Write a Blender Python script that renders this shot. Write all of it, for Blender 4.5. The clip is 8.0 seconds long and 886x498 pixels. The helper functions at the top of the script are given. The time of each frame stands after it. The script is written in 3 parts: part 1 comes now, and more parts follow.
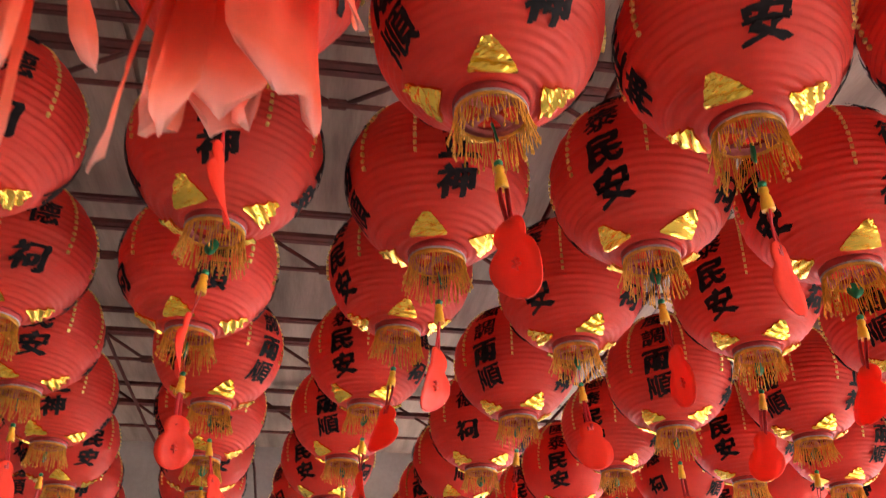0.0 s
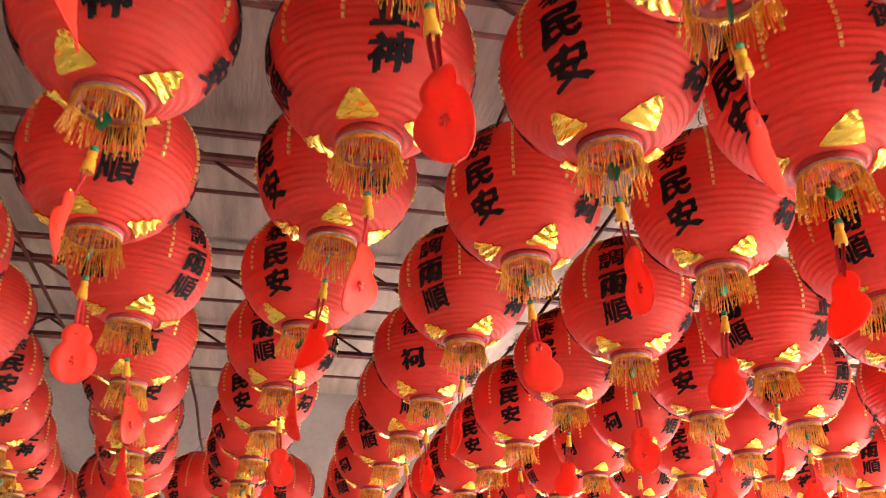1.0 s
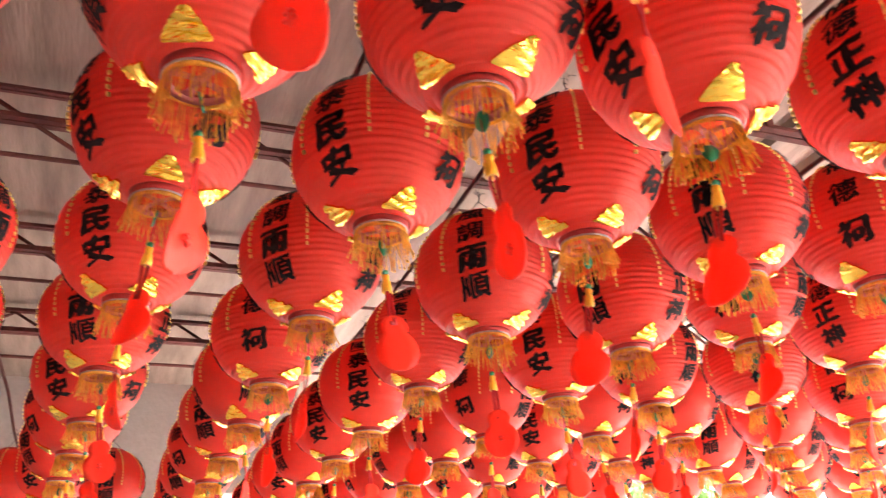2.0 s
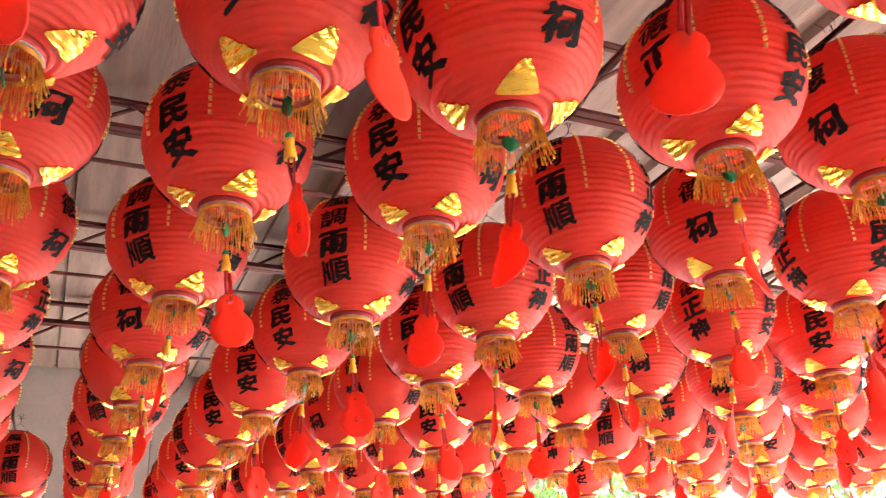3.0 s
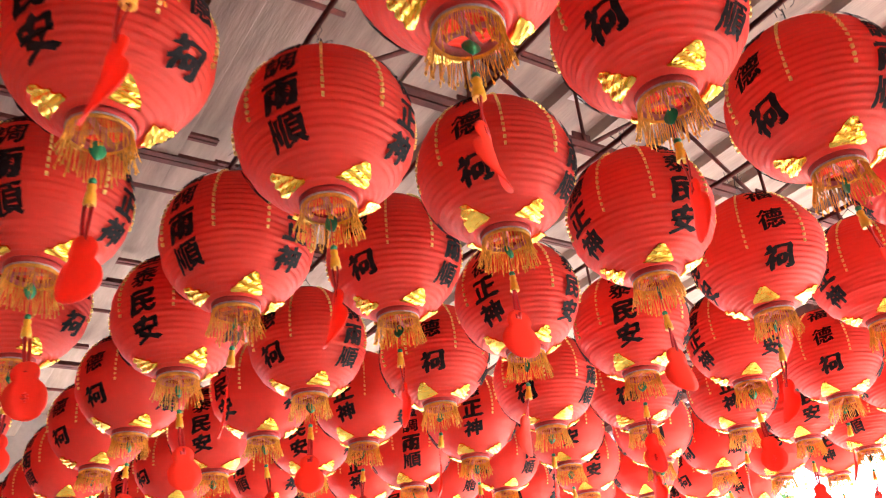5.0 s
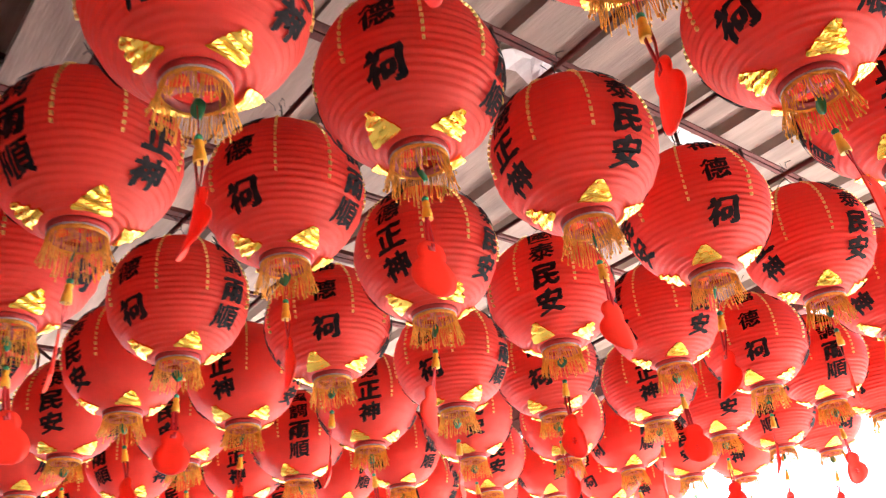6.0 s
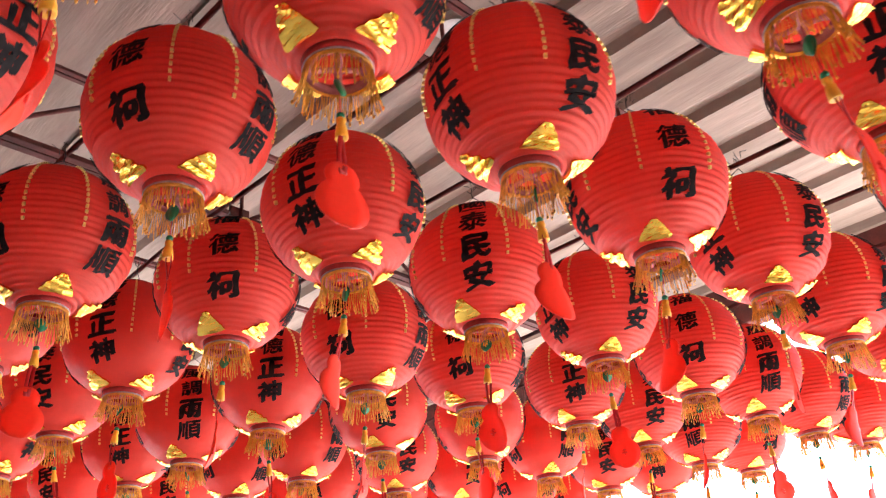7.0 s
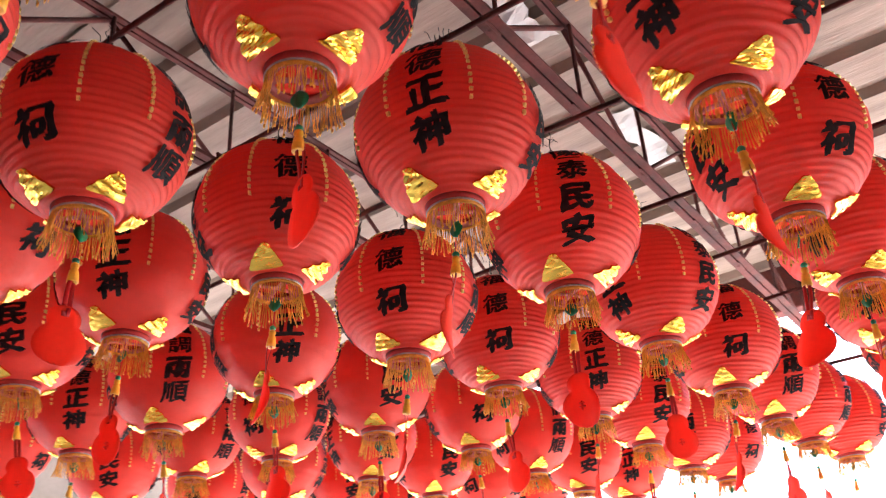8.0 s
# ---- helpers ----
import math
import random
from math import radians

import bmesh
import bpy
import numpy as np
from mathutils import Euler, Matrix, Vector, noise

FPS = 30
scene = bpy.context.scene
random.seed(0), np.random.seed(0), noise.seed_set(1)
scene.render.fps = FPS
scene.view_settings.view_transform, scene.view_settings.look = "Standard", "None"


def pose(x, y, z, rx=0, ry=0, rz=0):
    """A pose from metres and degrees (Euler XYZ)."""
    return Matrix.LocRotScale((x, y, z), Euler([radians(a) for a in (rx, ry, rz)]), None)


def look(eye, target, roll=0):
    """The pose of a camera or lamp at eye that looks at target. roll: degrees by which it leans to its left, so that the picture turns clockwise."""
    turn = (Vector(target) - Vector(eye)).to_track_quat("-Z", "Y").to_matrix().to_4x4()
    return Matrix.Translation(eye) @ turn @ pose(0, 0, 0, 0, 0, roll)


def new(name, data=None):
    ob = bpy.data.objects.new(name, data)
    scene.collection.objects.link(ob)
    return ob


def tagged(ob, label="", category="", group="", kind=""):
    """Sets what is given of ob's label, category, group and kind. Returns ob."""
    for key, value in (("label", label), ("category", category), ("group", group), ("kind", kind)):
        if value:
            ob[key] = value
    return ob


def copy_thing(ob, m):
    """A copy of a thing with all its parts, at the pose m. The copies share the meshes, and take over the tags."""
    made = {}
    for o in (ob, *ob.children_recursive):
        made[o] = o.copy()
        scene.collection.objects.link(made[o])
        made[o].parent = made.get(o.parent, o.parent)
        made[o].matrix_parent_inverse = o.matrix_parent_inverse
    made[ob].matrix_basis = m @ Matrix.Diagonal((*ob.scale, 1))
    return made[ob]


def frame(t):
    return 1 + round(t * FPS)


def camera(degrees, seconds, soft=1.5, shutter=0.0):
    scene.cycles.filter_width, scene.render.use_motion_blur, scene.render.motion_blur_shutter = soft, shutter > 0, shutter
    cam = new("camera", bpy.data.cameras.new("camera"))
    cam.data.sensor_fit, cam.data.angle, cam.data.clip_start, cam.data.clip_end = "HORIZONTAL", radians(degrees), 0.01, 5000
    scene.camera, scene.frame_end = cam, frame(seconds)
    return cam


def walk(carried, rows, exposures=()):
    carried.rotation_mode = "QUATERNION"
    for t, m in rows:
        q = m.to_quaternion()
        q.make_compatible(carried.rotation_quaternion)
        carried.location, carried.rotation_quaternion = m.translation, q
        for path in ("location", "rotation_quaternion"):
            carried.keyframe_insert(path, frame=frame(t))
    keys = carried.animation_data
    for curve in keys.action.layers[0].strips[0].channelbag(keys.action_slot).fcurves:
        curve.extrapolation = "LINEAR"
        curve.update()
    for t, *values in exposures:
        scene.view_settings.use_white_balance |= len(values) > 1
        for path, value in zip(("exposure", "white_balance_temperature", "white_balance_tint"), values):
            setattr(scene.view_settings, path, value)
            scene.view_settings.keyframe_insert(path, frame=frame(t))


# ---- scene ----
cam = camera(53.55, 8.0, soft=1.1, shutter=0.35)
PATH = [
    (0, (-0.307, 0.702, 1.660), (-0.052, 2.424, 2.645), 0.12),
    (0.5, (-0.266, 0.802, 1.665), (0.038, 2.556, 2.577), 0.53),
    (1, (-0.206, 0.931, 1.661), (0.134, 2.690, 2.549), 0.24),
    (1.5, (-0.217, 1.146, 1.703), (0.255, 2.863, 2.613), -1.05),
    (2, (-0.161, 1.127, 1.696), (0.510, 2.802, 2.557), -3.53),
    (2.2, (-0.095, 1.095, 1.659), (0.601, 2.767, 2.507), -3.65),
    (3.3, (0.093, 0.966, 1.610), (0.901, 2.582, 2.468), -3.56),
    (3.5, (0.098, 0.997, 1.585), (0.964, 2.572, 2.462), -4.41),
    (3.8, (0.113, 1.024, 1.549), (1.092, 2.521, 2.445), -6.20),
    (4, (0.166, 1.075, 1.538), (1.188, 2.534, 2.447), -6.74),
    (4.2, (0.246, 1.133, 1.536), (1.265, 2.587, 2.457), -6.62),
    (5.3, (0.699, 1.418, 1.584), (1.700, 2.871, 2.526), -5.95),
    (5.5, (0.743, 1.497, 1.586), (1.812, 2.905, 2.522), -6.59),
    (6, (0.835, 1.672, 1.588), (2.009, 2.991, 2.526), -7.10),
    (6.5, (0.968, 1.770, 1.592), (2.227, 3.009, 2.531), -7.11),
    (6.7, (1.011, 1.806, 1.594), (2.287, 3.025, 2.535), -6.63),
    (7, (1.056, 1.889, 1.605), (2.342, 3.096, 2.550), -4.86),
    (7.5, (1.017, 2.184, 1.611), (2.340, 3.345, 2.560), -3.34),
    (8, (0.965, 2.472, 1.631), (2.410, 3.482, 2.576), -3.69),
]
walk(cam, [(t, look(eye, target, roll)) for t, eye, target, roll in PATH],
     [(0, 3.36, 6900, 22), (0.5, 3.66, 6900, 22), (1, 3.95, 6950, 22), (2, 4.18, 7050, 23), (3.5, 3.80, 6850, 21), (5.5, 3.68, 6500, 19), (7, 3.30, 6200, 17), (8, 3.12, 6100, 16)])


# ---- light ----
SUN_EL, SUN_AZ = radians(58), radians(20)
world = bpy.data.worlds.new("daylight")
scene.world = world
world.use_nodes = True
wn = world.node_tree.nodes
sky = wn.new("ShaderNodeTexSky")
sky.sky_type, sky.sun_disc = "NISHITA", False
sky.sun_elevation, sky.sun_rotation = SUN_EL, radians(90) - SUN_AZ
sky.air_density, sky.dust_density = 1.0, 3.0
world.node_tree.links.new(sky.outputs[0], wn["Background"].inputs[0])
wn["Background"].inputs[1].default_value = 0.15
sun = new("sun", bpy.data.lights.new("sun", "SUN"))
sun.data.energy, sun.data.angle, sun.data.color = 4.0, radians(0.6), (1.0, 0.95, 0.88)
sun.matrix_world = look((8 * math.cos(SUN_AZ), 8 * math.sin(SUN_AZ), 8 * math.tan(SUN_EL)), (0, 0, 0))


# ---- materials ----
def material(name, base, rough=0.6, metal=0.0, vary=0.15, scale=8.0, fine=60.0, bump=0.1, bump_scale=80.0, second=None, translucent=0.0, spec=0.4, streak=None, per_object=0.0, sheen=0.0):
    """A surface whose colour wavers at two scales, with a fine relief."""
    m = bpy.data.materials.new(name)
    m.use_nodes = True
    nt = m.node_tree
    n, li = nt.nodes, nt.links
    bsdf = n["Principled BSDF"]
    tc = n.new("ShaderNodeTexCoord")
    mp = n.new("ShaderNodeMapping")
    li.new(tc.outputs["Object"], mp.inputs[0])
    if streak:
        mp.inputs["Scale"].default_value = streak
    big, small = n.new("ShaderNodeTexNoise"), n.new("ShaderNodeTexNoise")
    big.inputs["Scale"].default_value, small.inputs["Scale"].default_value = scale, fine
    big.inputs["Detail"].default_value, small.inputs["Detail"].default_value = 5, 3
    li.new(mp.outputs[0], big.inputs[0])
    li.new(mp.outputs[0], small.inputs[0])
    ramp = n.new("ShaderNodeValToRGB")
    ramp.color_ramp.elements[0].position, ramp.color_ramp.elements[1].position = 0.32, 0.68
    dark = second or tuple(c * (1 - 2.2 * vary) for c in base)
    ramp.color_ramp.elements[0].color, ramp.color_ramp.elements[1].color = (*dark, 1), (*base, 1)
    li.new(big.outputs[0], ramp.inputs[0])
    hsv = n.new("ShaderNodeHueSaturation")
    span = n.new("ShaderNodeMapRange")
    span.inputs["To Min"].default_value, span.inputs["To Max"].default_value = 1 - vary, 1 + vary
    li.new(small.outputs[0], span.inputs[0])
    value = span.outputs[0]
    if per_object:
        info, mr, mul = n.new("ShaderNodeObjectInfo"), n.new("ShaderNodeMapRange"), n.new("ShaderNodeMath")
        mr.inputs["To Min"].default_value, mr.inputs["To Max"].default_value = 1 - per_object, 1 + per_object
        mul.operation = "MULTIPLY"
        li.new(info.outputs["Random"], mr.inputs[0])
        li.new(mr.outputs[0], mul.inputs[0])
        li.new(value, mul.inputs[1])
        value = mul.outputs[0]
    li.new(value, hsv.inputs["Value"])
    li.new(ramp.outputs[0], hsv.inputs["Color"])
    li.new(hsv.outputs[0], bsdf.inputs["Base Color"])
    bsdf.inputs["Roughness"].default_value, bsdf.inputs["Metallic"].default_value = rough, metal
    bsdf.inputs["Specular IOR Level"].default_value = spec
    bsdf.inputs["Sheen Weight"].default_value, bsdf.inputs["Sheen Roughness"].default_value = sheen, 0.45
    if bump:
        bt, bn = n.new("ShaderNodeTexNoise"), n.new("ShaderNodeBump")
        bt.inputs["Scale"].default_value, bt.inputs["Detail"].default_value = bump_scale, 4
        bn.inputs["Strength"].default_value, bn.inputs["Distance"].default_value = bump, 0.01
        li.new(mp.outputs[0], bt.inputs[0])
        li.new(bt.outputs[0], bn.inputs["Height"])
        li.new(bn.outputs[0], bsdf.inputs["Normal"])
    if translucent:
        tr, mix = n.new("ShaderNodeBsdfTranslucent"), n.new("ShaderNodeMixShader")
        li.new(hsv.outputs[0], tr.inputs[0])
        mix.inputs[0].default_value = translucent
        li.new(bsdf.outputs[0], mix.inputs[1])
        li.new(tr.outputs[0], mix.inputs[2])
        li.new(mix.outputs[0], n["Material Output"].inputs[0])
    return m


RED = material("lantern_cloth", (0.84, 0.078, 0.046), 0.52, vary=0.05, scale=7, fine=45, bump=0.4, bump_scale=26, translucent=0.48, spec=0.4, per_object=0.05, sheen=0.08)
INK = material("black_ink", (0.020, 0.016, 0.017), 0.75, vary=0.3, scale=30, bump=0.1, spec=0.12)
FOIL = material("gold_foil", (0.93, 0.64, 0.09), 0.2, metal=1.0, vary=0.08, scale=30, fine=140, bump=0.25, bump_scale=40)
DASH = material("gold_dash", (1.0, 0.84, 0.26), 0.38, metal=0.6, vary=0.1, scale=60, bump=0.2, bump_scale=140)
THREAD = material("gold_thread", (0.95, 0.50, 0.07), 0.55, vary=0.2, scale=40, fine=200, bump=0.0, translucent=0.45)
BRAID = material("white_braid", (0.42, 0.37, 0.35), 0.7, vary=0.2, scale=90, bump=0.3, bump_scale=300)
DISC = material("mouth_disc_pink", (0.62, 0.20, 0.19), 0.45, vary=0.12, scale=60, bump=0.1, translucent=0.45)
RINGRED = material("dark_red_trim", (0.36, 0.022, 0.018), 0.6, vary=0.1, scale=40)
GREEN = material("green_plastic", (0.01, 0.22, 0.09), 0.35, vary=0.1, scale=60, bump=0.0)
CAPYEL = material("yellow_cap", (0.85, 0.42, 0.03), 0.45, vary=0.1, scale=60, bump=0.2, bump_scale=200)
RIBBON = material("red_ribbon", (0.50, 0.012, 0.014), 0.4, vary=0.1, scale=60, bump=0.1, translucent=0.15)
TAG = material("tag_red", (0.90, 0.060, 0.025), 0.5, vary=0.04, scale=20, bump=0.08, bump_scale=60, translucent=0.4)
MARK = material("tag_print", (0.80, 0.036, 0.015), 0.5, vary=0.1, scale=60, bump=0)
WIRE = material("dark_wire", (0.03, 0.025, 0.023), 0.55, metal=0.4, vary=0.2, scale=60, bump=0)
STEEL = material("red_oxide_steel", (0.120, 0.030, 0.024), 0.75, vary=0.22, scale=9, fine=70, bump=0.25, bump_scale=50, second=(0.06, 0.022, 0.018), spec=0.2)
ROOF = material("roof_lining", (0.25, 0.19, 0.15), 0.8, vary=0.14, scale=2.0, fine=24, bump=0.45, bump_scale=14, second=(0.145, 0.105, 0.08), streak=(5.0, 0.6, 1.0))
PLASTER = material("plaster", (0.62, 0.57, 0.50), 0.85, vary=0.08, scale=1.2, fine=20, bump=0.15, bump_scale=30)
RENDERED = material("grey_render", (0.30, 0.265, 0.235), 0.9, vary=0.14, scale=1.5, fine=22, bump=0.25, bump_scale=30)
CONCRETE = material("concrete", (0.55, 0.52, 0.48), 0.85, vary=0.10, scale=0.8, fine=14, bump=0.2, bump_scale=40)
LEAF = material("foliage", (0.09, 0.19, 0.04), 0.6, vary=0.25, scale=2, bump=0.0, second=(0.05, 0.11, 0.02), translucent=0.25)
BARK = material("bark", (0.14, 0.10, 0.07), 0.9, vary=0.2, scale=6, bump=0.5)


# ---- mesh helpers ----
def to_mesh(name, bm, mat, smooth=True):
    me = bpy.data.meshes.new(name)
    bm.normal_update()
    bm.to_mesh(me)
    bm.free()
    me.materials.append(mat)
    if smooth:
        for p in me.polygons:
            p.use_smooth = True
    return me


def attach(name, me, parent, m=None, label=""):
    ob = new(name, me)
    ob.parent = parent
    if m is not None:
        ob.matrix_basis = m
    return tagged(ob, label)


def part(name, bm, mat, parent, label="", m=None, smooth=True):
    return attach(name, to_mesh(name, bm, mat, smooth), parent, m, label)


def thing(name, label, category, group="", kind=""):
    ob = new(name)
    ob.empty_display_size = 0.05
    return tagged(ob, label, category, group, kind)


def box(bm, lo, hi, bevel=0.0):
    made = bmesh.ops.create_cube(bm, size=1)["verts"]
    for v in made:
        v.co = Vector([lo[k] + (v.co[k] + 0.5) * (hi[k] - lo[k]) for k in range(3)])
    if bevel:
        edges = list({e for v in made for e in v.link_edges})
        bmesh.ops.bevel(bm, geom=edges, offset=bevel, segments=1, affect="EDGES")
    return bm


def tube(bm, pts, r, sides=6, taper=1.0):
    """A round bar along a line of points."""
    pts = [Vector(p) for p in pts]
    rings = []
    for k, p in enumerate(pts):
        d = (pts[min(k + 1, len(pts) - 1)] - pts[max(k - 1, 0)]).normalized()
        a = d.orthogonal().normalized() if abs(d.z) > 0.9 else d.cross(Vector((0, 0, 1))).normalized()
        b = d.cross(a)
        q = r * (1 + (taper - 1) * k / max(len(pts) - 1, 1))
        rings.append([bm.verts.new(p + (a * math.cos(w) + b * math.sin(w)) * q) for w in (2 * math.pi * s / sides for s in range(sides))])
    for one, two in zip(rings, rings[1:]):
        for s in range(sides):
            bm.faces.new((one[s], one[(s + 1) % sides], two[(s + 1) % sides], two[s]))
    bm.faces.new(rings[0][::-1])
    bm.faces.new(rings[-1])
    return bm


def lathe(bm, profile, sides=24, closed=False):
    """Turns (radius, height) pairs about z."""
    rings = [[bm.verts.new((r * math.cos(w), r * math.sin(w), z)) for w in (2 * math.pi * s / sides for s in range(sides))] for r, z in profile]
    pairs = list(zip(rings, rings[1:])) + ([(rings[-1], rings[0])] if closed else [])
    for one, two in pairs:
        for s in range(sides):
            bm.faces.new((one[s], one[(s + 1) % sides], two[(s + 1) % sides], two[s]))
    return bm


# ---- the lantern ----
R, BZ, MID = 0.198, 0.190, 0.201
LOW, HIGH = -72.0, 71.0
RIBS = 29


def shell(lat, az, lift=0.0):
    """A point of the lantern's skin, from latitude and azimuth in degrees."""
    a, w = radians(lat), radians(az)
    r = (R + lift) * math.cos(a)
    return Vector((r * math.cos(w), r * math.sin(w), MID + (BZ + lift) * math.sin(a)))


def body_mesh(seed, sides, steps):
    rng = random.Random(seed)
    bm = bmesh.new()
    rings = []
    total = RIBS * steps
    wob = [rng.uniform(-1, 1) for _ in range(RIBS + 2)]
    for k in range(total + 1):
        u = k / total
        lat = LOW + (HIGH - LOW) * u
        ring = []
        for s in range(sides):
            az = 360 * s / sides
            phase = u * RIBS + (0.16 * math.sin(radians(az * 2 + seed * 40)) + 0.07 * math.sin(radians(az * 5 + seed * 90 + u * 300))) * math.sin(math.pi * u)
            f = phase % 1.0
            bulge = (0.0060 + 0.0010 * wob[min(int(phase), RIBS + 1)]) * (4 * f * (1 - f)) ** 0.5
            p = shell(lat, az)
            crease = noise.noise((p.x * 14 + seed * 7, p.y * 14, p.z * 22)) * 0.0026 + noise.noise((p.x * 40, p.y * 40 + seed, p.z * 70)) * 0.0006
            lop = 0.0012 * math.sin(radians(az + seed * 70)) * math.cos(radians(lat * 1.5)) + wob[min(int(u * RIBS), RIBS)] * 0.0005
            ring.append(bm.verts.new(shell(lat, az, bulge + crease + lop - 0.0035)))
        rings.append(ring)
    for one, two in zip(rings, rings[1:]):
        for s in range(sides):
            bm.faces.new((one[s], one[(s + 1) % sides], two[(s + 1) % sides], two[s]))
    return to_mesh("body", bm, RED)


def character_mesh(ch, lat0, size, cuts, seed):
    """One brush character laid on the skin about azimuth 0."""
    rng = random.Random(seed)
    dense = ch in "國泰福德調風順"
    cu = bpy.data.curves.new("text", "FONT")
    cu.body, cu.offset, cu.resolution_u = ch, 0.011 if dense else 0.022, 3
    ob = new("text", cu)
    bpy.context.view_layer.update()
    me = bpy.data.meshes.new_from_object(ob)
    bpy.data.objects.remove(ob)
    bm = bmesh.new()
    for dx, dy in ((0.016, 0.010), (-0.032, -0.020)) if dense else ((0.028, 0.017), (-0.056, -0.034)):
        me.transform(Matrix.Translation((dx, dy, 0.0003 if dx > 0 else -0.0006)))
        bm.from_mesh(me)
    bpy.data.meshes.remove(me)
    for c in range(1, cuts):
        for axis in (0, 1):
            co, no = [0, 0, 0], [0, 0, 0]
            co[axis], no[axis] = -0.1 * axis + c / cuts, 1
            bmesh.ops.bisect_plane(bm, geom=bm.verts[:] + bm.edges[:] + bm.faces[:], plane_co=co, plane_no=no)
    lean, grow = rng.uniform(-0.04, 0.08), rng.uniform(0.95, 1.06)
    for v in bm.verts:
        x, y = v.co.x - 0.49, v.co.y - 0.38
        rough_x = noise.noise((x * 7, y * 7, seed)) * 0.05 + noise.noise((x * 22, y * 22, seed)) * 0.03
        rough_y = noise.noise((x * 7, y * 7, seed + 50)) * 0.05 + noise.noise((x * 22, y * 22, seed + 50)) * 0.03
        x, y = (x + rough_x + lean * y) * grow, (y + rough_y + 0.17 * x) * grow
        lat = lat0 + math.degrees(y * size * 0.92 / R)
        az = math.degrees(x * size / (R * max(math.cos(radians(lat)), 0.42)))
        v.co = shell(lat, az, 0.0068 + v.co.z)
    return to_mesh("character", bm, INK, smooth=False)


def dash_mesh(seed):
    """A dotted line of small gold foil squares, from the crown down past the middle."""
    rng = random.Random(seed)
    bm = bmesh.new()
    for k in range(16):
        lat = -14 + k * 4.95 + rng.uniform(-0.3, 0.3)
        h, w = rng.uniform(1.0, 1.55), rng.uniform(0.8, 1.1) / math.cos(radians(lat)) ** 0.6
        tilt = rng.uniform(-0.2, 0.2)
        low = [bm.verts.new(shell(lat + b * h + a * tilt, a * w, 0.0005)) for a, b in ((-1, -1), (1, -1), (1, 1), (-1, 1))]
        top = [bm.verts.new(shell(lat + b * h * 0.9 + a * tilt, a * w * 0.9, 0.0066 + rng.uniform(0, 0.0008))) for a, b in ((-1, -1), (1, -1), (1, 1), (-1, 1))]
        bm.faces.new(top)
        for s in range(4):
            bm.faces.new((low[s], low[(s + 1) % 4], top[(s + 1) % 4], top[s]))
    return to_mesh("gold_line", bm, DASH, smooth=False)


def foil_mesh(seed):
    """A crumpled triangle of gold foil glued over the lowest ribs."""
    rng = random.Random(seed)
    bm = bmesh.new()
    rows, cols = 18, 6
    base_lat, tip_lat = -66.5, -49.0 + rng.uniform(-1.8, 1.8)
    skew = rng.uniform(-5, 5)
    grid = []
    for r in range(rows + 1):
        v = r / rows
        half = 29 * (1 - 0.84 * v ** 1.25) * (0.90 if r == 0 else 1)
        line = []
        for c in range(cols + 1):
            u = -1 + 2 * c / cols
            lat = base_lat + (tip_lat - base_lat) * v + 1.6 * (u * u) * (1 - v) + rng.uniform(-0.3, 0.3)
            az = u * half * math.cos(radians(66)) / math.cos(radians(lat)) + skew * v
            fold = 0.0052 * abs(math.sin(v * 10 + u * 1.3 + seed)) + 0.0030 * noise.noise((u * 1.5, v * 8, seed)) + 0.0012 * math.sin(v * 17 + u * 2.5)
            line.append(bm.verts.new(shell(lat, az, 0.0055 + fold)))
        grid.append(line)
    for one, two in zip(grid, grid[1:]):
        for c in range(cols):
            bm.faces.new((one[c], one[c + 1], two[c + 1], two[c]))
    edge = [e for e in bm.edges if e.is_boundary]
    made = bmesh.ops.extrude_edge_only(bm, edges=edge)["geom"]
    for v in made:
        if isinstance(v, bmesh.types.BMVert):
            d = v.co - Vector((0, 0, MID))
            v.co -= d.normalized() * 0.006
    return to_mesh("gold_foil_triangle", bm, FOIL, smooth=False)


def fringe_mesh(seed, count):
    rng = random.Random(seed)
    bm = bmesh.new()
    gap = rng.uniform(0, 6.28)
    for k in range(count):
        w = 2 * math.pi * (k + rng.uniform(-0.3, 0.3)) / count
        r0 = 0.0590 + rng.uniform(-0.001, 0.001)
        length = rng.uniform(0.046, 0.064) * (1 + 0.10 * math.sin(w * 2 + gap))
        flare, side = rng.uniform(-0.004, 0.017), rng.uniform(-0.07, 0.07)
        pts = []
        for s in range(4):
            q = s / 3
            a = w + side * q * q + 0.02 * math.sin(q * 5 + k)
            rr = r0 + flare * q ** 1.5
            pts.append((rr * math.cos(a), rr * math.sin(a), -0.002 - length * q))
        tube(bm, pts, 0.0013, 3, 0.9)
        if k % 2:
            x, y, z = pts[-1]
            tube(bm, [(x, y, z + 0.002), (x, y, z - 0.001), (x, y, z - 0.004)], 0.0022, 4, 0.8)
    lathe(bm, [(0.0578, 0.006), (0.0596, 0.006), (0.0600, -0.004), (0.0585, -0.004)], 40, True)
    return to_mesh("fringe", bm, THREAD)


def ring_mesh():
    bm = bmesh.new()
    prof = [(0.0595 + 0.0022 * math.cos(a), 0.0065 + 0.0022 * math.sin(a)) for a in (2 * math.pi * s / 8 for s in range(8))]
    lathe(bm, prof, 48, True)
    return to_mesh("bottom_ring", bm, BRAID)


def collar_mesh(z0, z1, r0, r1, name):
    bm = bmesh.new()
    lathe(bm, [(r0, z0), (r1, z1), (r1 - 0.003, z1), (r0 - 0.003, z0)], 40, True)
    return to_mesh(name, bm, RINGRED)


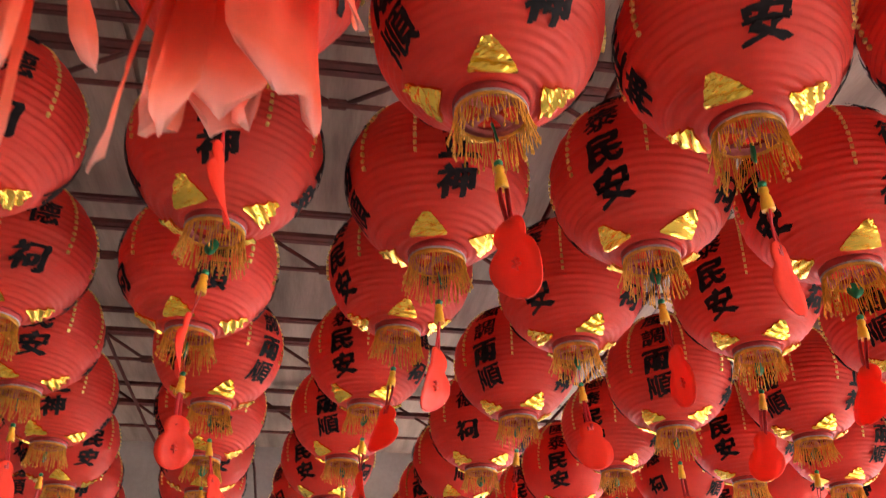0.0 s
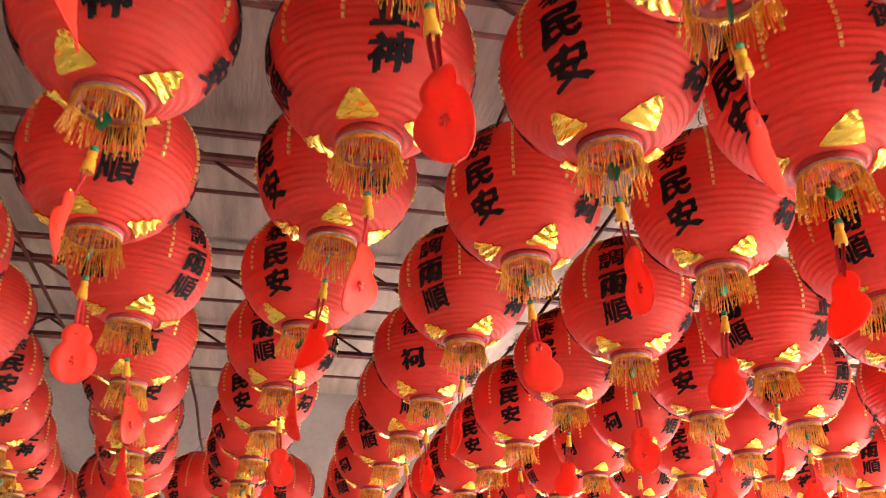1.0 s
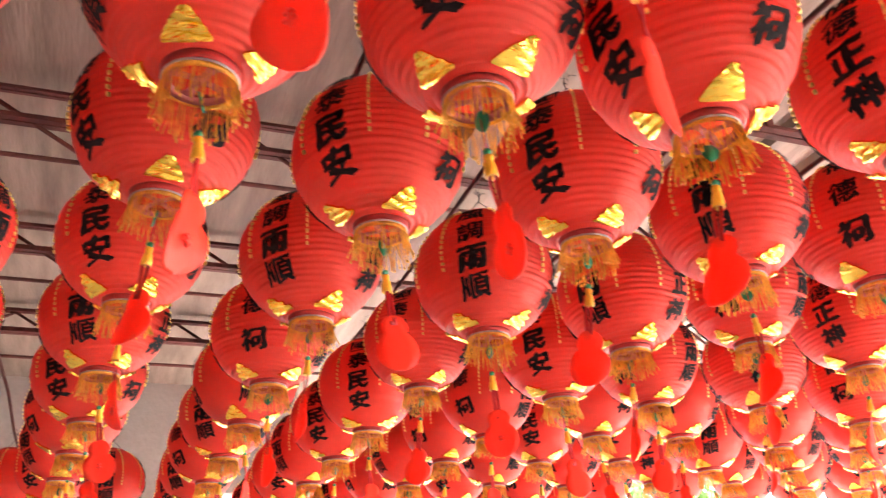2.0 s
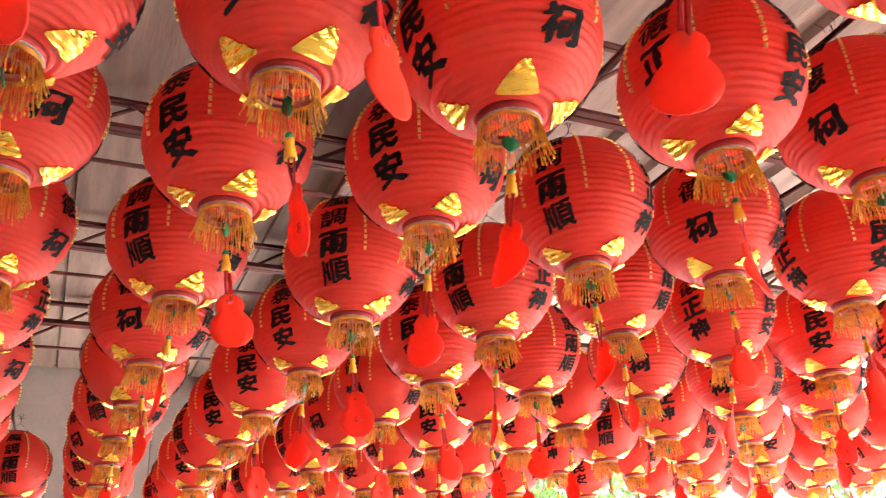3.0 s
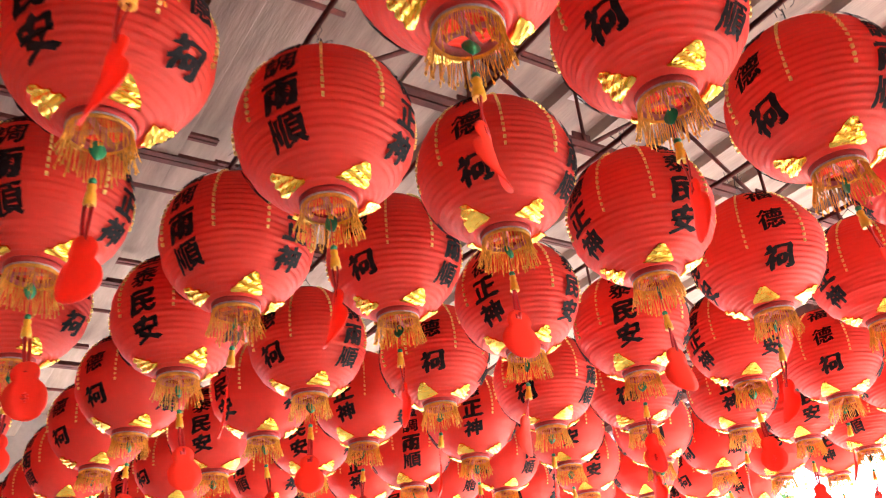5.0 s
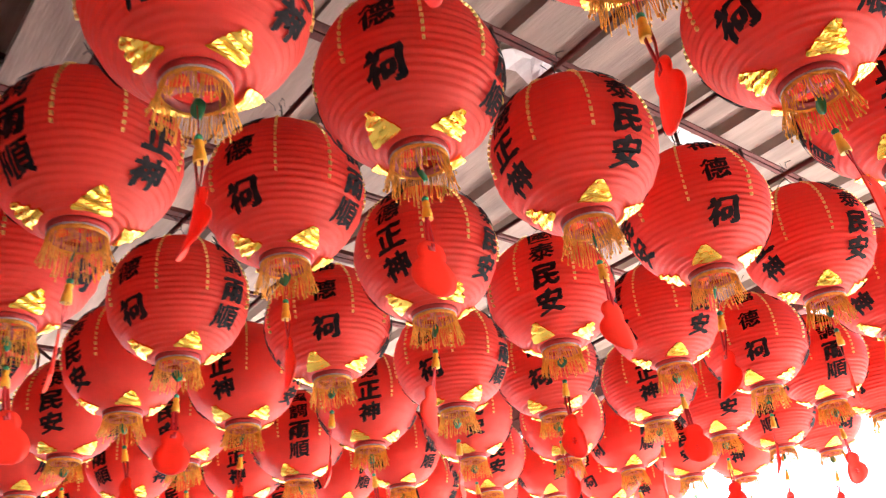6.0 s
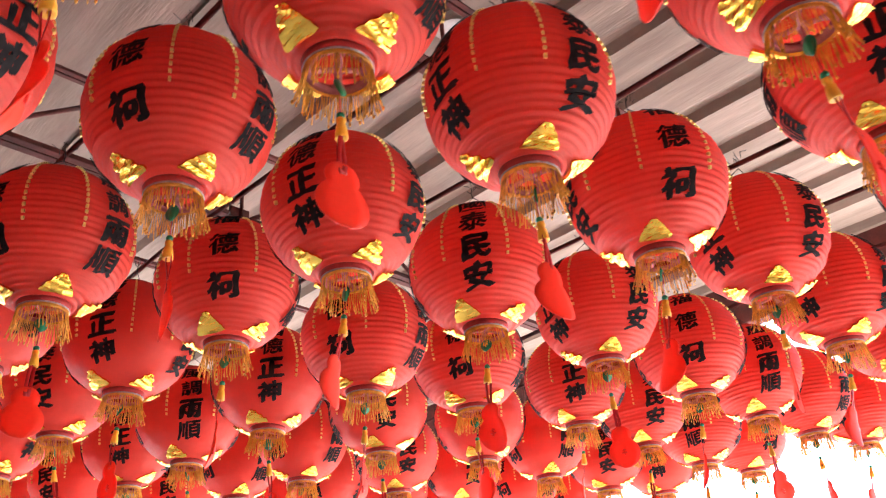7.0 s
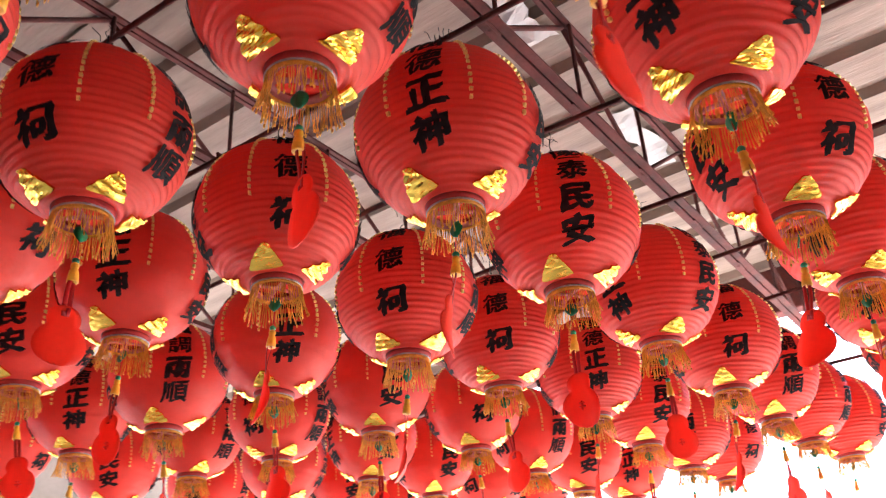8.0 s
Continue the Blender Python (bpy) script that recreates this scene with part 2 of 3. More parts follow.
def mouth_mesh():
    """The pink disc in the mouth: a rim and a broad cross round four openings."""
    bm = bmesh.new()
    lathe(bm, [(0.0440, 0.0150), (0.0570, 0.0100), (0.0570, 0.0088), (0.0435, 0.0138)], 40, True)
    for k in range(4):
        a = 0.3 + k * math.pi / 2
        rings = []
        for r, half, z in ((0.006, 0.0085, 0.0172), (0.016, 0.0068, 0.0170), (0.032, 0.0075, 0.0158), (0.0450, 0.0130, 0.0144)):
            corners = ((r, -half, z), (r, half, z), (r, half, z - 0.0012), (r, -half, z - 0.0012))
            rings.append([bm.verts.new((x * math.cos(a) - y * math.sin(a), x * math.sin(a) + y * math.cos(a), h)) for x, y, h in corners])
        for one, two in zip(rings, rings[1:]):
            for c in range(4):
                bm.faces.new((one[c], one[(c + 1) % 4], two[(c + 1) % 4], two[c]))
        bm.faces.new(rings[0][::-1])
        bm.faces.new(rings[-1])
    lathe(bm, [(0.0005, 0.0185), (0.0125, 0.0180), (0.0125, 0.0165), (0.0005, 0.0160)], 20)
    return to_mesh("mouth_disc", bm, DISC)


def charm_mesh():
    """A small green leaf of plastic."""
    bm = bmesh.new()
    rings = []
    for k in range(9):
        v = k / 8
        w = 0.0165 * math.sin(math.pi * (0.08 + 0.88 * v)) ** 0.8
        z = 0.006 - 0.038 * v
        rings.append([bm.verts.new((x, y, z)) for x, y in ((-w, 0), (0, -0.0022), (w, 0), (0, 0.0022))])
    for one, two in zip(rings, rings[1:]):
        for s in range(4):
            bm.faces.new((one[s], one[(s + 1) % 4], two[(s + 1) % 4], two[s]))
    bm.faces.new(rings[0][::-1])
    bm.faces.new(rings[-1])
    return to_mesh("leaf_charm", bm, GREEN)


def cord_mesh():
    bm = bmesh.new()
    tube(bm, [(0, 0, 0.012), (0.001, 0, -0.04), (0, 0.001, -0.098)], 0.0011, 5)
    return to_mesh("cord", bm, RIBBON)


def bead_mesh():
    bm = bmesh.new()
    bmesh.ops.create_uvsphere(bm, u_segments=12, v_segments=8, radius=0.0075)
    for v in bm.verts:
        v.co.z *= 0.9
    return to_mesh("bead", bm, GREEN)


def cap_mesh():
    """The yellow knotted cap of the tassel."""
    bm = bmesh.new()
    lathe(bm, [(0.002, 0), (0.0075, -0.002), (0.0085, -0.008), (0.0065, -0.013), (0.0088, -0.018), (0.0105, -0.030), (0.0112, -0.042), (0.0098, -0.043), (0.002, -0.040)], 14)
    return to_mesh("tassel_cap", bm, CAPYEL)


def ribbon_mesh():
    """Two flat red bands that hang from the cap to the tag."""
    bm = bmesh.new()
    for side in (-1, 1):
        rings = []
        for k in range(7):
            v = k / 6
            x, y, z = side * (0.0030 + 0.002 * math.sin(math.pi * v)), side * 0.002 + 0.003 * math.sin(v * 4 + side), -0.036 - 0.085 * v
            rings.append([bm.verts.new((x + a, y + b, z)) for a, b in ((-0.0042, -0.0006), (0.0042, -0.0006), (0.0042, 0.0006), (-0.0042, 0.0006))])
        for one, two in zip(rings, rings[1:]):
            for s in range(4):
                bm.faces.new((one[s], one[(s + 1) % 4], two[(s + 1) % 4], two[s]))
        bm.faces.new(rings[0][::-1])
        bm.faces.new(rings[-1])
    return to_mesh("ribbon", bm, RIBBON)


def tag_mesh(bend):
    """A flat gourd: a small lobe over a large one, slightly bowed."""
    bm = bmesh.new()
    half = []
    for k in range(25):
        v = k / 24
        z = -0.126 * v
        up, dn = (z + 0.028) / 0.029, (z + 0.081) / 0.0455
        w = max(0.0310 * math.sqrt(max(1 - up * up, 0)), 0.0475 * math.sqrt(max(1 - dn * dn, 0)), 0.0215 if -0.060 < z < -0.03 else 0.0, 0.006)
        half.append((w, z))
    front, back = [], []
    for y, store in ((-0.0012, front), (0.0012, back)):
        for w, z in half:
            store.append([bm.verts.new((w * u, y + bend * ((w * u) ** 2 * 9 - z * z * 2.2), z)) for u in (-1, -0.5, 0, 0.5, 1)])
    for rows, flip in ((front, False), (back, True)):
        for one, two in zip(rows, rows[1:]):
            for c in range(4):
                f = (one[c], two[c], two[c + 1], one[c + 1])
                bm.faces.new(f[::-1] if flip else f)
    for c in (0, 4):
        for k in range(24):
            f = (front[k][c], back[k][c], back[k + 1][c], front[k + 1][c])
            bm.faces.new(f if c == 0 else f[::-1])
    for row in (0, 24):
        for c in range(4):
            bm.faces.new((front[row][c], front[row][c + 1], back[row][c + 1], back[row][c]))
    return to_mesh("gourd_tag", bm, TAG)


def mark_mesh():
    """A small worn mark printed on the tag."""
    bm = bmesh.new()
    for lo, hi in (((-0.0012, -0.0022, -0.090), (0.0012, 0.0022, -0.068)), ((-0.008, -0.0023, -0.083), (0.008, 0.0023, -0.080)), ((-0.006, -0.0023, -0.074), (0.006, 0.0023, -0.0715))):
        box(bm, lo, hi)
    return to_mesh("tag_print", bm, MARK)


def hanger_mesh():
    """The wire bail over the crown and the twisted tie to the rod."""
    bm = bmesh.new()
    top = 2 * MID - 0.018
    tube(bm, [(-0.068, 0, top - 0.004), (-0.03, 0.003, top + 0.035), (0, 0, top + 0.062), (0.03, -0.003, top + 0.035), (0.068, 0, top - 0.004)], 0.0013, 5)
    tube(bm, [(0, 0, top + 0.058), (0.004, 0.002, top + 0.075), (0, 0, top + 0.098)], 0.0016, 5)
    for k in range(5):
        a = k * 1.9
        tube(bm, [(0.004 * math.cos(a), 0.01 * (k - 2), top + 0.088), (0.016 * math.cos(a), 0.012 * (k - 2), top + 0.100 + 0.008 * math.sin(a)), (0.026 * math.cos(a + 1), 0.016 * (k - 2), top + 0.108 + 0.014 * math.sin(a * 2))], 0.0011, 4)
    return to_mesh("hanging_wire", bm, WIRE)


PANELS = (("福德正神", (38.5, 15, -8.5, -32)), ("國泰民安", (38.5, 15, -8.5, -32)), ("福德祠", (41, 7, -27.5)), ("風調雨順", (38.5, 15, -8.5, -32)))
INKS = {cuts: [[character_mesh(ch, lat, 0.079, cuts, 11 * k + lat) for ch, lat in zip(t, lats)] for k, (t, lats) in enumerate(PANELS)] for cuts in (5, 2)}
DASHES = [dash_mesh(s) for s in range(4)]
FOILS = [foil_mesh(s) for s in range(5)]
FRINGES = [fringe_mesh(s, 92) for s in range(3)]
TAGS = [tag_mesh(b) for b in (0.2, 0.7, -0.5)]
RING, COLLAR, CROWN = ring_mesh(), collar_mesh(0.007, 0.025, 0.0600, 0.0630, "collar"), collar_mesh(2 * MID - 0.032, 2 * MID - 0.014, 0.0690, 0.0670, "crown_ring")
MOUTH, CHARM, CORD, BEAD, CAP, RIB, PRINT, HANGER = mouth_mesh(), charm_mesh(), cord_mesh(), bead_mesh(), cap_mesh(), ribbon_mesh(), mark_mesh(), hanger_mesh()
LABEL = "round red ribbed cloth lantern with black calligraphy and gold fringe"


def paper_lantern(seed, near):
    """One lantern with all its parts; azimuth 0 carries the first column of writing."""
    rng = random.Random(seed)
    top = thing("paper_lantern", LABEL, "lantern", "hanging lanterns")
    body = attach("body", body_mesh(seed, 56 if near else 36, 4 if near else 2), top)
    for k in range(4):
        for ink in INKS[5 if near else 2][k]:
            attach("character", ink, body, pose(0, 0, 0, 0, 0, 90 * k), "black brush character")
        for side in (-1, 1):
            tagged(attach("gold_line", DASHES[(k + side + seed) % 4], body, pose(0, 0, 0, 0, 0, 90 * k + side * 25.5 + rng.uniform(-1, 1)), "dotted gold foil line"), kind="stuff")
        attach("gold_foil_triangle", FOILS[(k + seed) % 5], body, pose(0, 0, 0, 0, 0, 90 * k - 29 + rng.uniform(-5, 5)), "crumpled gold foil triangle")
    attach("collar", COLLAR, top, None, "dark red cloth collar")
    attach("bottom_ring", RING, top, None, "pale braided rim")
    attach("crown_ring", CROWN, top)
    attach("mouth_disc", MOUTH, top, pose(0, 0, -0.008), "pale pink disc with four openings")
    attach("fringe", FRINGES[seed % 3], top, pose(0, 0, 0, rng.uniform(-2, 2), rng.uniform(-2, 2), rng.uniform(0, 360)), "golden yellow thread fringe")
    attach("hanging_wire", HANGER, top, None, "dark twisted wire")
    cord = attach("cord", CORD, top, pose(0, 0, 0, rng.uniform(-5, 5), rng.uniform(-5, 5), rng.uniform(0, 360)))
    attach("leaf_charm", CHARM, cord, pose(0, 0, -0.02, rng.uniform(-15, 15), 0, rng.uniform(0, 180)), "small green plastic leaf")
    attach("bead", BEAD, cord, pose(0, 0, -0.094), "green bead")
    attach("tassel_cap", CAP, cord, pose(0, 0, -0.099), "yellow tassel cap")
    lean = pose(0, 0, -0.097, rng.uniform(-4, 4), rng.uniform(-4, 4), rng.uniform(0, 360))
    attach("ribbon", RIB, cord, lean, "red ribbon")
    tag_pose = lean @ pose(0, 0, -0.098, rng.uniform(-4, 4), 0, 0)
    attach("gourd_tag", TAGS[seed % 3], cord, tag_pose, "bright red gourd-shaped tag")
    tagged(attach("tag_print", PRINT, cord, tag_pose), kind="stuff")
    return top


# where a lantern hangs off the even grid: column, row -> x, y, z
PLACED = {}
PLACED.update({(-6, -2): (-0.944, 1.687, 2.548), (-6, -1): (-1.024, 2.235, 2.548), (-6, 0): (-1.104, 2.783, 2.548), (-6, 1): (-1.184, 3.330, 2.559), (-6, 2): (-1.230, 3.883, 2.560), (-6, 3): (-1.310, 4.429, 2.548)})
PLACED.update({(-6, 4): (-1.390, 4.977, 2.548), (-6, 5): (-1.470, 5.525, 2.548), (-6, 6): (-1.550, 6.073, 2.548), (-5, -2): (-0.477, 1.702, 2.548), (-5, -1): (-0.537, 2.266, 2.547), (-5, 0): (-0.637, 2.781, 2.539)})
PLACED.update({(-5, 1): (-0.632, 3.354, 2.547), (-5, 2): (-0.702, 3.924, 2.543), (-5, 3): (-0.762, 4.449, 2.548), (-5, 4): (-0.822, 4.997, 2.548), (-5, 5): (-0.882, 5.545, 2.548), (-5, 6): (-0.942, 6.093, 2.548)})
PLACED.update({(-4, -2): (-0.067, 1.800, 2.535), (-4, -1): (-0.082, 2.304, 2.537), (-4, 0): (-0.110, 2.852, 2.608), (-4, 1): (-0.152, 3.454, 2.602), (-4, 2): (-0.204, 3.990, 2.577), (-4, 3): (-0.242, 4.478, 2.542)})
PLACED.update({(-4, 4): (-0.292, 5.001, 2.548), (-4, 5): (-0.342, 5.549, 2.548), (-4, 6): (-0.392, 6.097, 2.548), (-3, -2): (0.366, 1.790, 2.536), (-3, -1): (0.365, 2.241, 2.542), (-3, 0): (0.365, 2.808, 2.574)})
PLACED.update({(-3, 1): (0.328, 3.350, 2.557), (-3, 2): (0.316, 3.926, 2.546), (-3, 3): (0.316, 4.451, 2.548), (-3, 4): (0.316, 4.999, 2.548), (-3, 5): (0.316, 5.547, 2.548), (-3, 6): (0.316, 6.095, 2.548)})
PLACED.update({(-2, -2): (0.767, 1.654, 2.548), (-2, -1): (0.767, 2.170, 2.502), (-2, 0): (0.833, 2.716, 2.553), (-2, 1): (0.814, 3.258, 2.515), (-2, 2): (0.881, 4.027, 2.593), (-2, 3): (0.808, 4.471, 2.546)})
PLACED.update({(-2, 4): (0.808, 4.997, 2.548), (-2, 5): (0.808, 5.545, 2.548), (-2, 6): (0.808, 6.093, 2.548), (-1, -2): (1.283, 1.660, 2.548), (-1, -1): (1.283, 2.181, 2.533), (-1, 0): (1.312, 2.769, 2.535)})
PLACED.update({(-1, 1): (1.300, 3.297, 2.518), (-1, 2): (1.290, 3.747, 2.495), (-1, 3): (1.332, 4.459, 2.536), (-1, 4): (1.332, 4.991, 2.548), (-1, 5): (1.332, 5.539, 2.548), (-1, 6): (1.332, 6.087, 2.548)})
PLACED.update({(0, -2): (1.785, 1.680, 2.548), (0, -1): (1.785, 2.221, 2.584), (0, 0): (1.797, 2.791, 2.571), (0, 1): (1.789, 3.318, 2.578), (0, 2): (1.776, 3.905, 2.538), (0, 3): (1.804, 4.394, 2.538)})
PLACED.update({(0, 4): (1.804, 4.959, 2.548), (0, 5): (1.804, 5.507, 2.548), (0, 6): (1.804, 6.055, 2.548), (1, -2): (2.285, 1.671, 2.548), (1, -1): (2.285, 2.204, 2.542), (1, 0): (2.262, 2.767, 2.530)})
PLACED.update({(1, 1): (2.254, 3.335, 2.533), (1, 2): (2.256, 3.857, 2.534), (1, 3): (2.231, 4.402, 2.547), (1, 4): (2.260, 4.964, 2.564), (1, 5): (2.260, 5.518, 2.548), (1, 6): (2.260, 6.066, 2.548)})
PLACED.update({(2, -2): (2.783, 1.697, 2.548), (2, -1): (2.783, 2.245, 2.548), (2, 0): (2.783, 2.802, 2.527), (2, 1): (2.757, 3.351, 2.524), (2, 2): (2.758, 3.865, 2.494), (2, 3): (2.759, 4.392, 2.515)})
PLACED.update({(2, 4): (2.742, 4.899, 2.517), (2, 5): (2.805, 5.506, 2.574), (2, 6): (2.805, 6.063, 2.548), (3, -2): (3.362, 1.691, 2.548), (3, -1): (3.362, 2.239, 2.548), (3, 0): (3.362, 2.791, 2.576)})
PLACED.update({(3, 1): (3.337, 3.363, 2.559), (3, 2): (3.262, 3.878, 2.535), (3, 3): (3.360, 4.484, 2.543), (3, 4): (3.360, 5.003, 2.548), (3, 5): (3.346, 5.501, 2.576), (3, 6): (3.346, 6.060, 2.548)})
PLACED.update({(4, -2): (3.873, 1.699, 2.548), (4, -1): (3.873, 2.247, 2.548), (4, 0): (3.873, 2.806, 2.555), (4, 1): (3.885, 3.352, 2.546), (4, 2): (3.867, 3.864, 2.569), (4, 3): (3.889, 4.415, 2.564)})
PLACED.update({(4, 4): (3.889, 4.969, 2.548), (4, 5): (3.889, 5.517, 2.548), (4, 6): (3.889, 6.065, 2.548), (5, -2): (4.370, 1.699, 2.548), (5, -1): (4.370, 2.247, 2.548), (5, 0): (4.370, 2.795, 2.548)})
PLACED.update({(5, 1): (4.370, 3.355, 2.548), (5, 2): (4.353, 3.881, 2.559), (5, 3): (4.353, 4.428, 2.548), (5, 4): (4.353, 4.976, 2.548), (5, 5): (4.353, 5.524, 2.548), (5, 6): (4.353, 6.072, 2.548)})
PLACED.update({(6, -2): (4.842, 1.700, 2.548), (6, -1): (4.842, 2.248, 2.548), (6, 0): (4.842, 2.796, 2.548), (6, 1): (4.842, 3.358, 2.555), (6, 2): (4.842, 3.892, 2.548), (6, 3): (4.842, 4.440, 2.548)})
PLACED.update({(6, 4): (4.842, 4.988, 2.548), (6, 5): (4.842, 5.536, 2.548), (6, 6): (4.842, 6.084, 2.548)})
# the way that the first column of writing faces, in degrees
FACING = {}
FACING.update({(-6, -1): 121, (-6, 0): 123, (-6, 1): 199, (-5, -2): 257, (-5, -1): 272, (-5, 0): 19, (-5, 1): 57, (-4, -2): 291, (-4, -1): 275, (-4, 0): 117, (-4, 1): 150, (-4, 2): 339, (-3, -2): 169, (-3, -1): 137})
FACING.update({(-3, 0): 132, (-3, 1): 318, (-3, 2): 63, (-2, -1): 98, (-2, 0): 127, (-2, 1): 327, (-2, 2): 139, (-2, 3): 153, (-1, -1): 198, (-1, 0): 307, (-1, 1): 297, (-1, 2): 132, (-1, 3): 33, (0, -1): 13})
FACING.update({(0, 0): 35, (0, 1): 29, (0, 2): 24, (1, -1): 354, (1, 0): 169, (1, 1): 202, (1, 2): 54, (1, 3): 220, (1, 4): 137, (2, 0): 53, (2, 1): 129, (2, 2): 25, (2, 3): 237, (2, 4): 331})
FACING.update({(2, 5): 231, (3, 0): 164, (3, 1): 167, (3, 2): 32, (3, 3): 147, (4, 1): 30, (4, 2): 214, (4, 3): 45, (5, 1): 316, (5, 2): 140, (5, 3): 343, (6, 1): 354, (6, 2): 291, (7, 1): 170})
FACING.update({(7, 2): 63})
COLS, ROWS = range(-7, 8), range(-2, 7)


def column_x(i):
    return 1.79 + 0.487 * i + (0.10 if i > 2 else 0.0)


near_set = [paper_lantern(s, True) for s in range(6)]
far_set = [paper_lantern(s + 10, False) for s in range(4)]
used = set()
rng = random.Random(5)
for i in COLS:
    for j in (*ROWS, 7, 8) if i < 3 else ROWS:
        x, y, z = PLACED.get((i, j), (column_x(i) + rng.uniform(-0.03, 0.03), 2.783 + 0.548 * j + rng.uniform(-0.03, 0.03), 2.555 + rng.uniform(-0.02, 0.02)))
        turn = FACING.get((i, j), rng.choice((20, 130, 150, 300, 200)) + rng.uniform(-25, 25))
        m = pose(x, y, z + 0.004, rng.uniform(-1, 1), rng.uniform(-1, 1), turn)
        pool = near_set if j <= 2 else far_set
        proto = pool[(i * 5 + j * 3 + (2 if (i, j) in ((-1, 1), (-1, 2)) else 0)) % len(pool)]
        if proto in used:
            copy_thing(proto, m)
        else:
            used.add(proto)
            proto.matrix_basis = m


# ---- roof ----
ROOF_Z, GX = 4.26, 1.45
X0, X1, Y0, Y1 = -4.8, 6.8, -2.8, 9.5
bm = bmesh.new()
prof, x = [], X0
while x < 1.75:
    prof += [(x, 0.0), (x + 1.165, 0.002), (x + 1.17, 0.020), (x + 1.192, 0.020)]
    x += 1.2
x -= 0.005
while x < X1:
    prof += [(x, 0.0), (x + 0.26, 0.0), (x + 0.28, 0.052), (x + 0.375, 0.052), (x + 0.395, 0.0)]
    x += 0.395
rows = []
for y in [Y0 + (Y1 - Y0) * k / 12 for k in range(13)]:
    rows.append(([bm.verts.new((px, y, ROOF_Z + pz)) for px, pz in prof], [bm.verts.new((px, y, ROOF_Z + pz + 0.03)) for px, pz in prof]))
for (a, at), (b, bt) in zip(rows, rows[1:]):
    for k in range(len(prof) - 1):
        if (prof[k][0], prof[k][1]) != (prof[k + 1][0], prof[k + 1][1]):
            bm.faces.new((a[k], b[k], b[k + 1], a[k + 1]))
            bm.faces.new((at[k], at[k + 1], bt[k + 1], bt[k]))
bmesh.ops.remove_doubles(bm, verts=bm.verts, dist=1e-5)
tagged(new("ceiling", to_mesh("ceiling", bm, ROOF, False)), "pale weathered corrugated roof sheets on steel trusses", "ceiling", kind="structure")


def bar(name, a, b, r, parent, sides=8):
    return part(name, tube(bmesh.new(), [a, b], r, sides), STEEL, parent)


def angle_bar(name, x0, x1, y, z, w, parent):
    """A pair of steel angles, back to back."""
    bm = bmesh.new()
    box(bm, (x0, y - w, z - 0.004), (x1, y - 0.004, z + 0.004), 0.001)
    box(bm, (x0, y + 0.004, z - 0.004), (x1, y + w, z + 0.004), 0.001)
    box(bm, (x0, y - 0.010, z + 0.002), (x1, y - 0.004, z + w), 0.001)
    box(bm, (x0, y + 0.004, z + 0.002), (x1, y + 0.010, z + w), 0.001)
    return part(name, bm, STEEL, parent, smooth=False)


def roof_truss(y, x0, x1, low, mid, high, step, label):
    """A lattice truss: chords of paired angles, zigzag braces and short posts."""
    top = thing("roof_truss", label, "truss", "roof trusses")
    angle_bar("chord", x0, x1, y, mid, 0.040, top)
    angle_bar("chord", x0, x1, y, high, 0.026, top)
    if low < mid:
        bar("bottom_rod", (x0, y, low), (x1, y, low), 0.012, top)
    for k in range(int((x1 - x0) / step)):
        xa, xb = x0 + k * step, x0 + (k + 1) * step
        za, zb = (low, high) if k % 2 == 0 else (high, low)
        bar("brace", (xa, y + 0.016, za), (xb, y + 0.016, zb), 0.011, top, 6)
        if low == mid:
            bar("post", (xb, y - 0.016, low), (xb, y - 0.016, high), 0.009, top, 6)
            part("gusset", box(bmesh.new(), (xb - 0.05, y - 0.006, low - 0.01), (xb + 0.05, y + 0.006, low + 0.075), 0.002), STEEL, top, smooth=False)
        else:
            part("gusset", box(bmesh.new(), (xb - 0.035, y - 0.004, zb - 0.02), (xb + 0.035, y + 0.006, zb + 0.03), 0.002), STEEL, top, smooth=False)
    return top


for ty in (3.47, 4.88, 6.30, 7.72):
    roof_truss(ty, X0, 1.75, 3.86, 4.04, 4.20, 0.56, "red-brown rusty steel truss with a thin bottom rod")
for ty in (3.60, 4.95, 6.30, 7.65):
    roof_truss(ty, 1.76, X1 - 0.05, 3.70, 3.70, 4.12, 0.60, "red-brown rusty steel lattice truss under the corrugated sheets")
girder = thing("roof_girder", "grey-brown boxed beam under the roof boards", "girder")
part("web", box(bmesh.new(), (GX - 0.06, Y0, 4.06), (GX + 0.06, Y1, 4.252), 0.004), ROOF, girder, smooth=False)
part("flange", box(bmesh.new(), (GX - 0.095, Y0, 4.045), (GX + 0.095, Y1, 4.059), 0.003), ROOF, girder, smooth=False)

for i in COLS:
    rod = thing("hanging_rod", "thin red-brown steel rod carrying a row of lanterns", "rod", "hanging rods")
    bm = bmesh.new()
    xs = column_x(i) if i != -5 else -0.65
    tube(bm, [(xs + 0.012 * math.sin(k * 1.7 + i), -0.2 + k * 0.75, 3.035 + 0.008 * math.sin(k * 2.3 + i)) for k in range(11)], 0.008, 6)
    part("bar", bm, STEEL, rod)

# ---- setting ----
def slab(name, lo, hi, mat, label, category, bevel=0.0):
    return tagged(new(name, to_mesh(name, box(bmesh.new(), lo, hi, bevel), mat, False)), label, category, kind="structure")


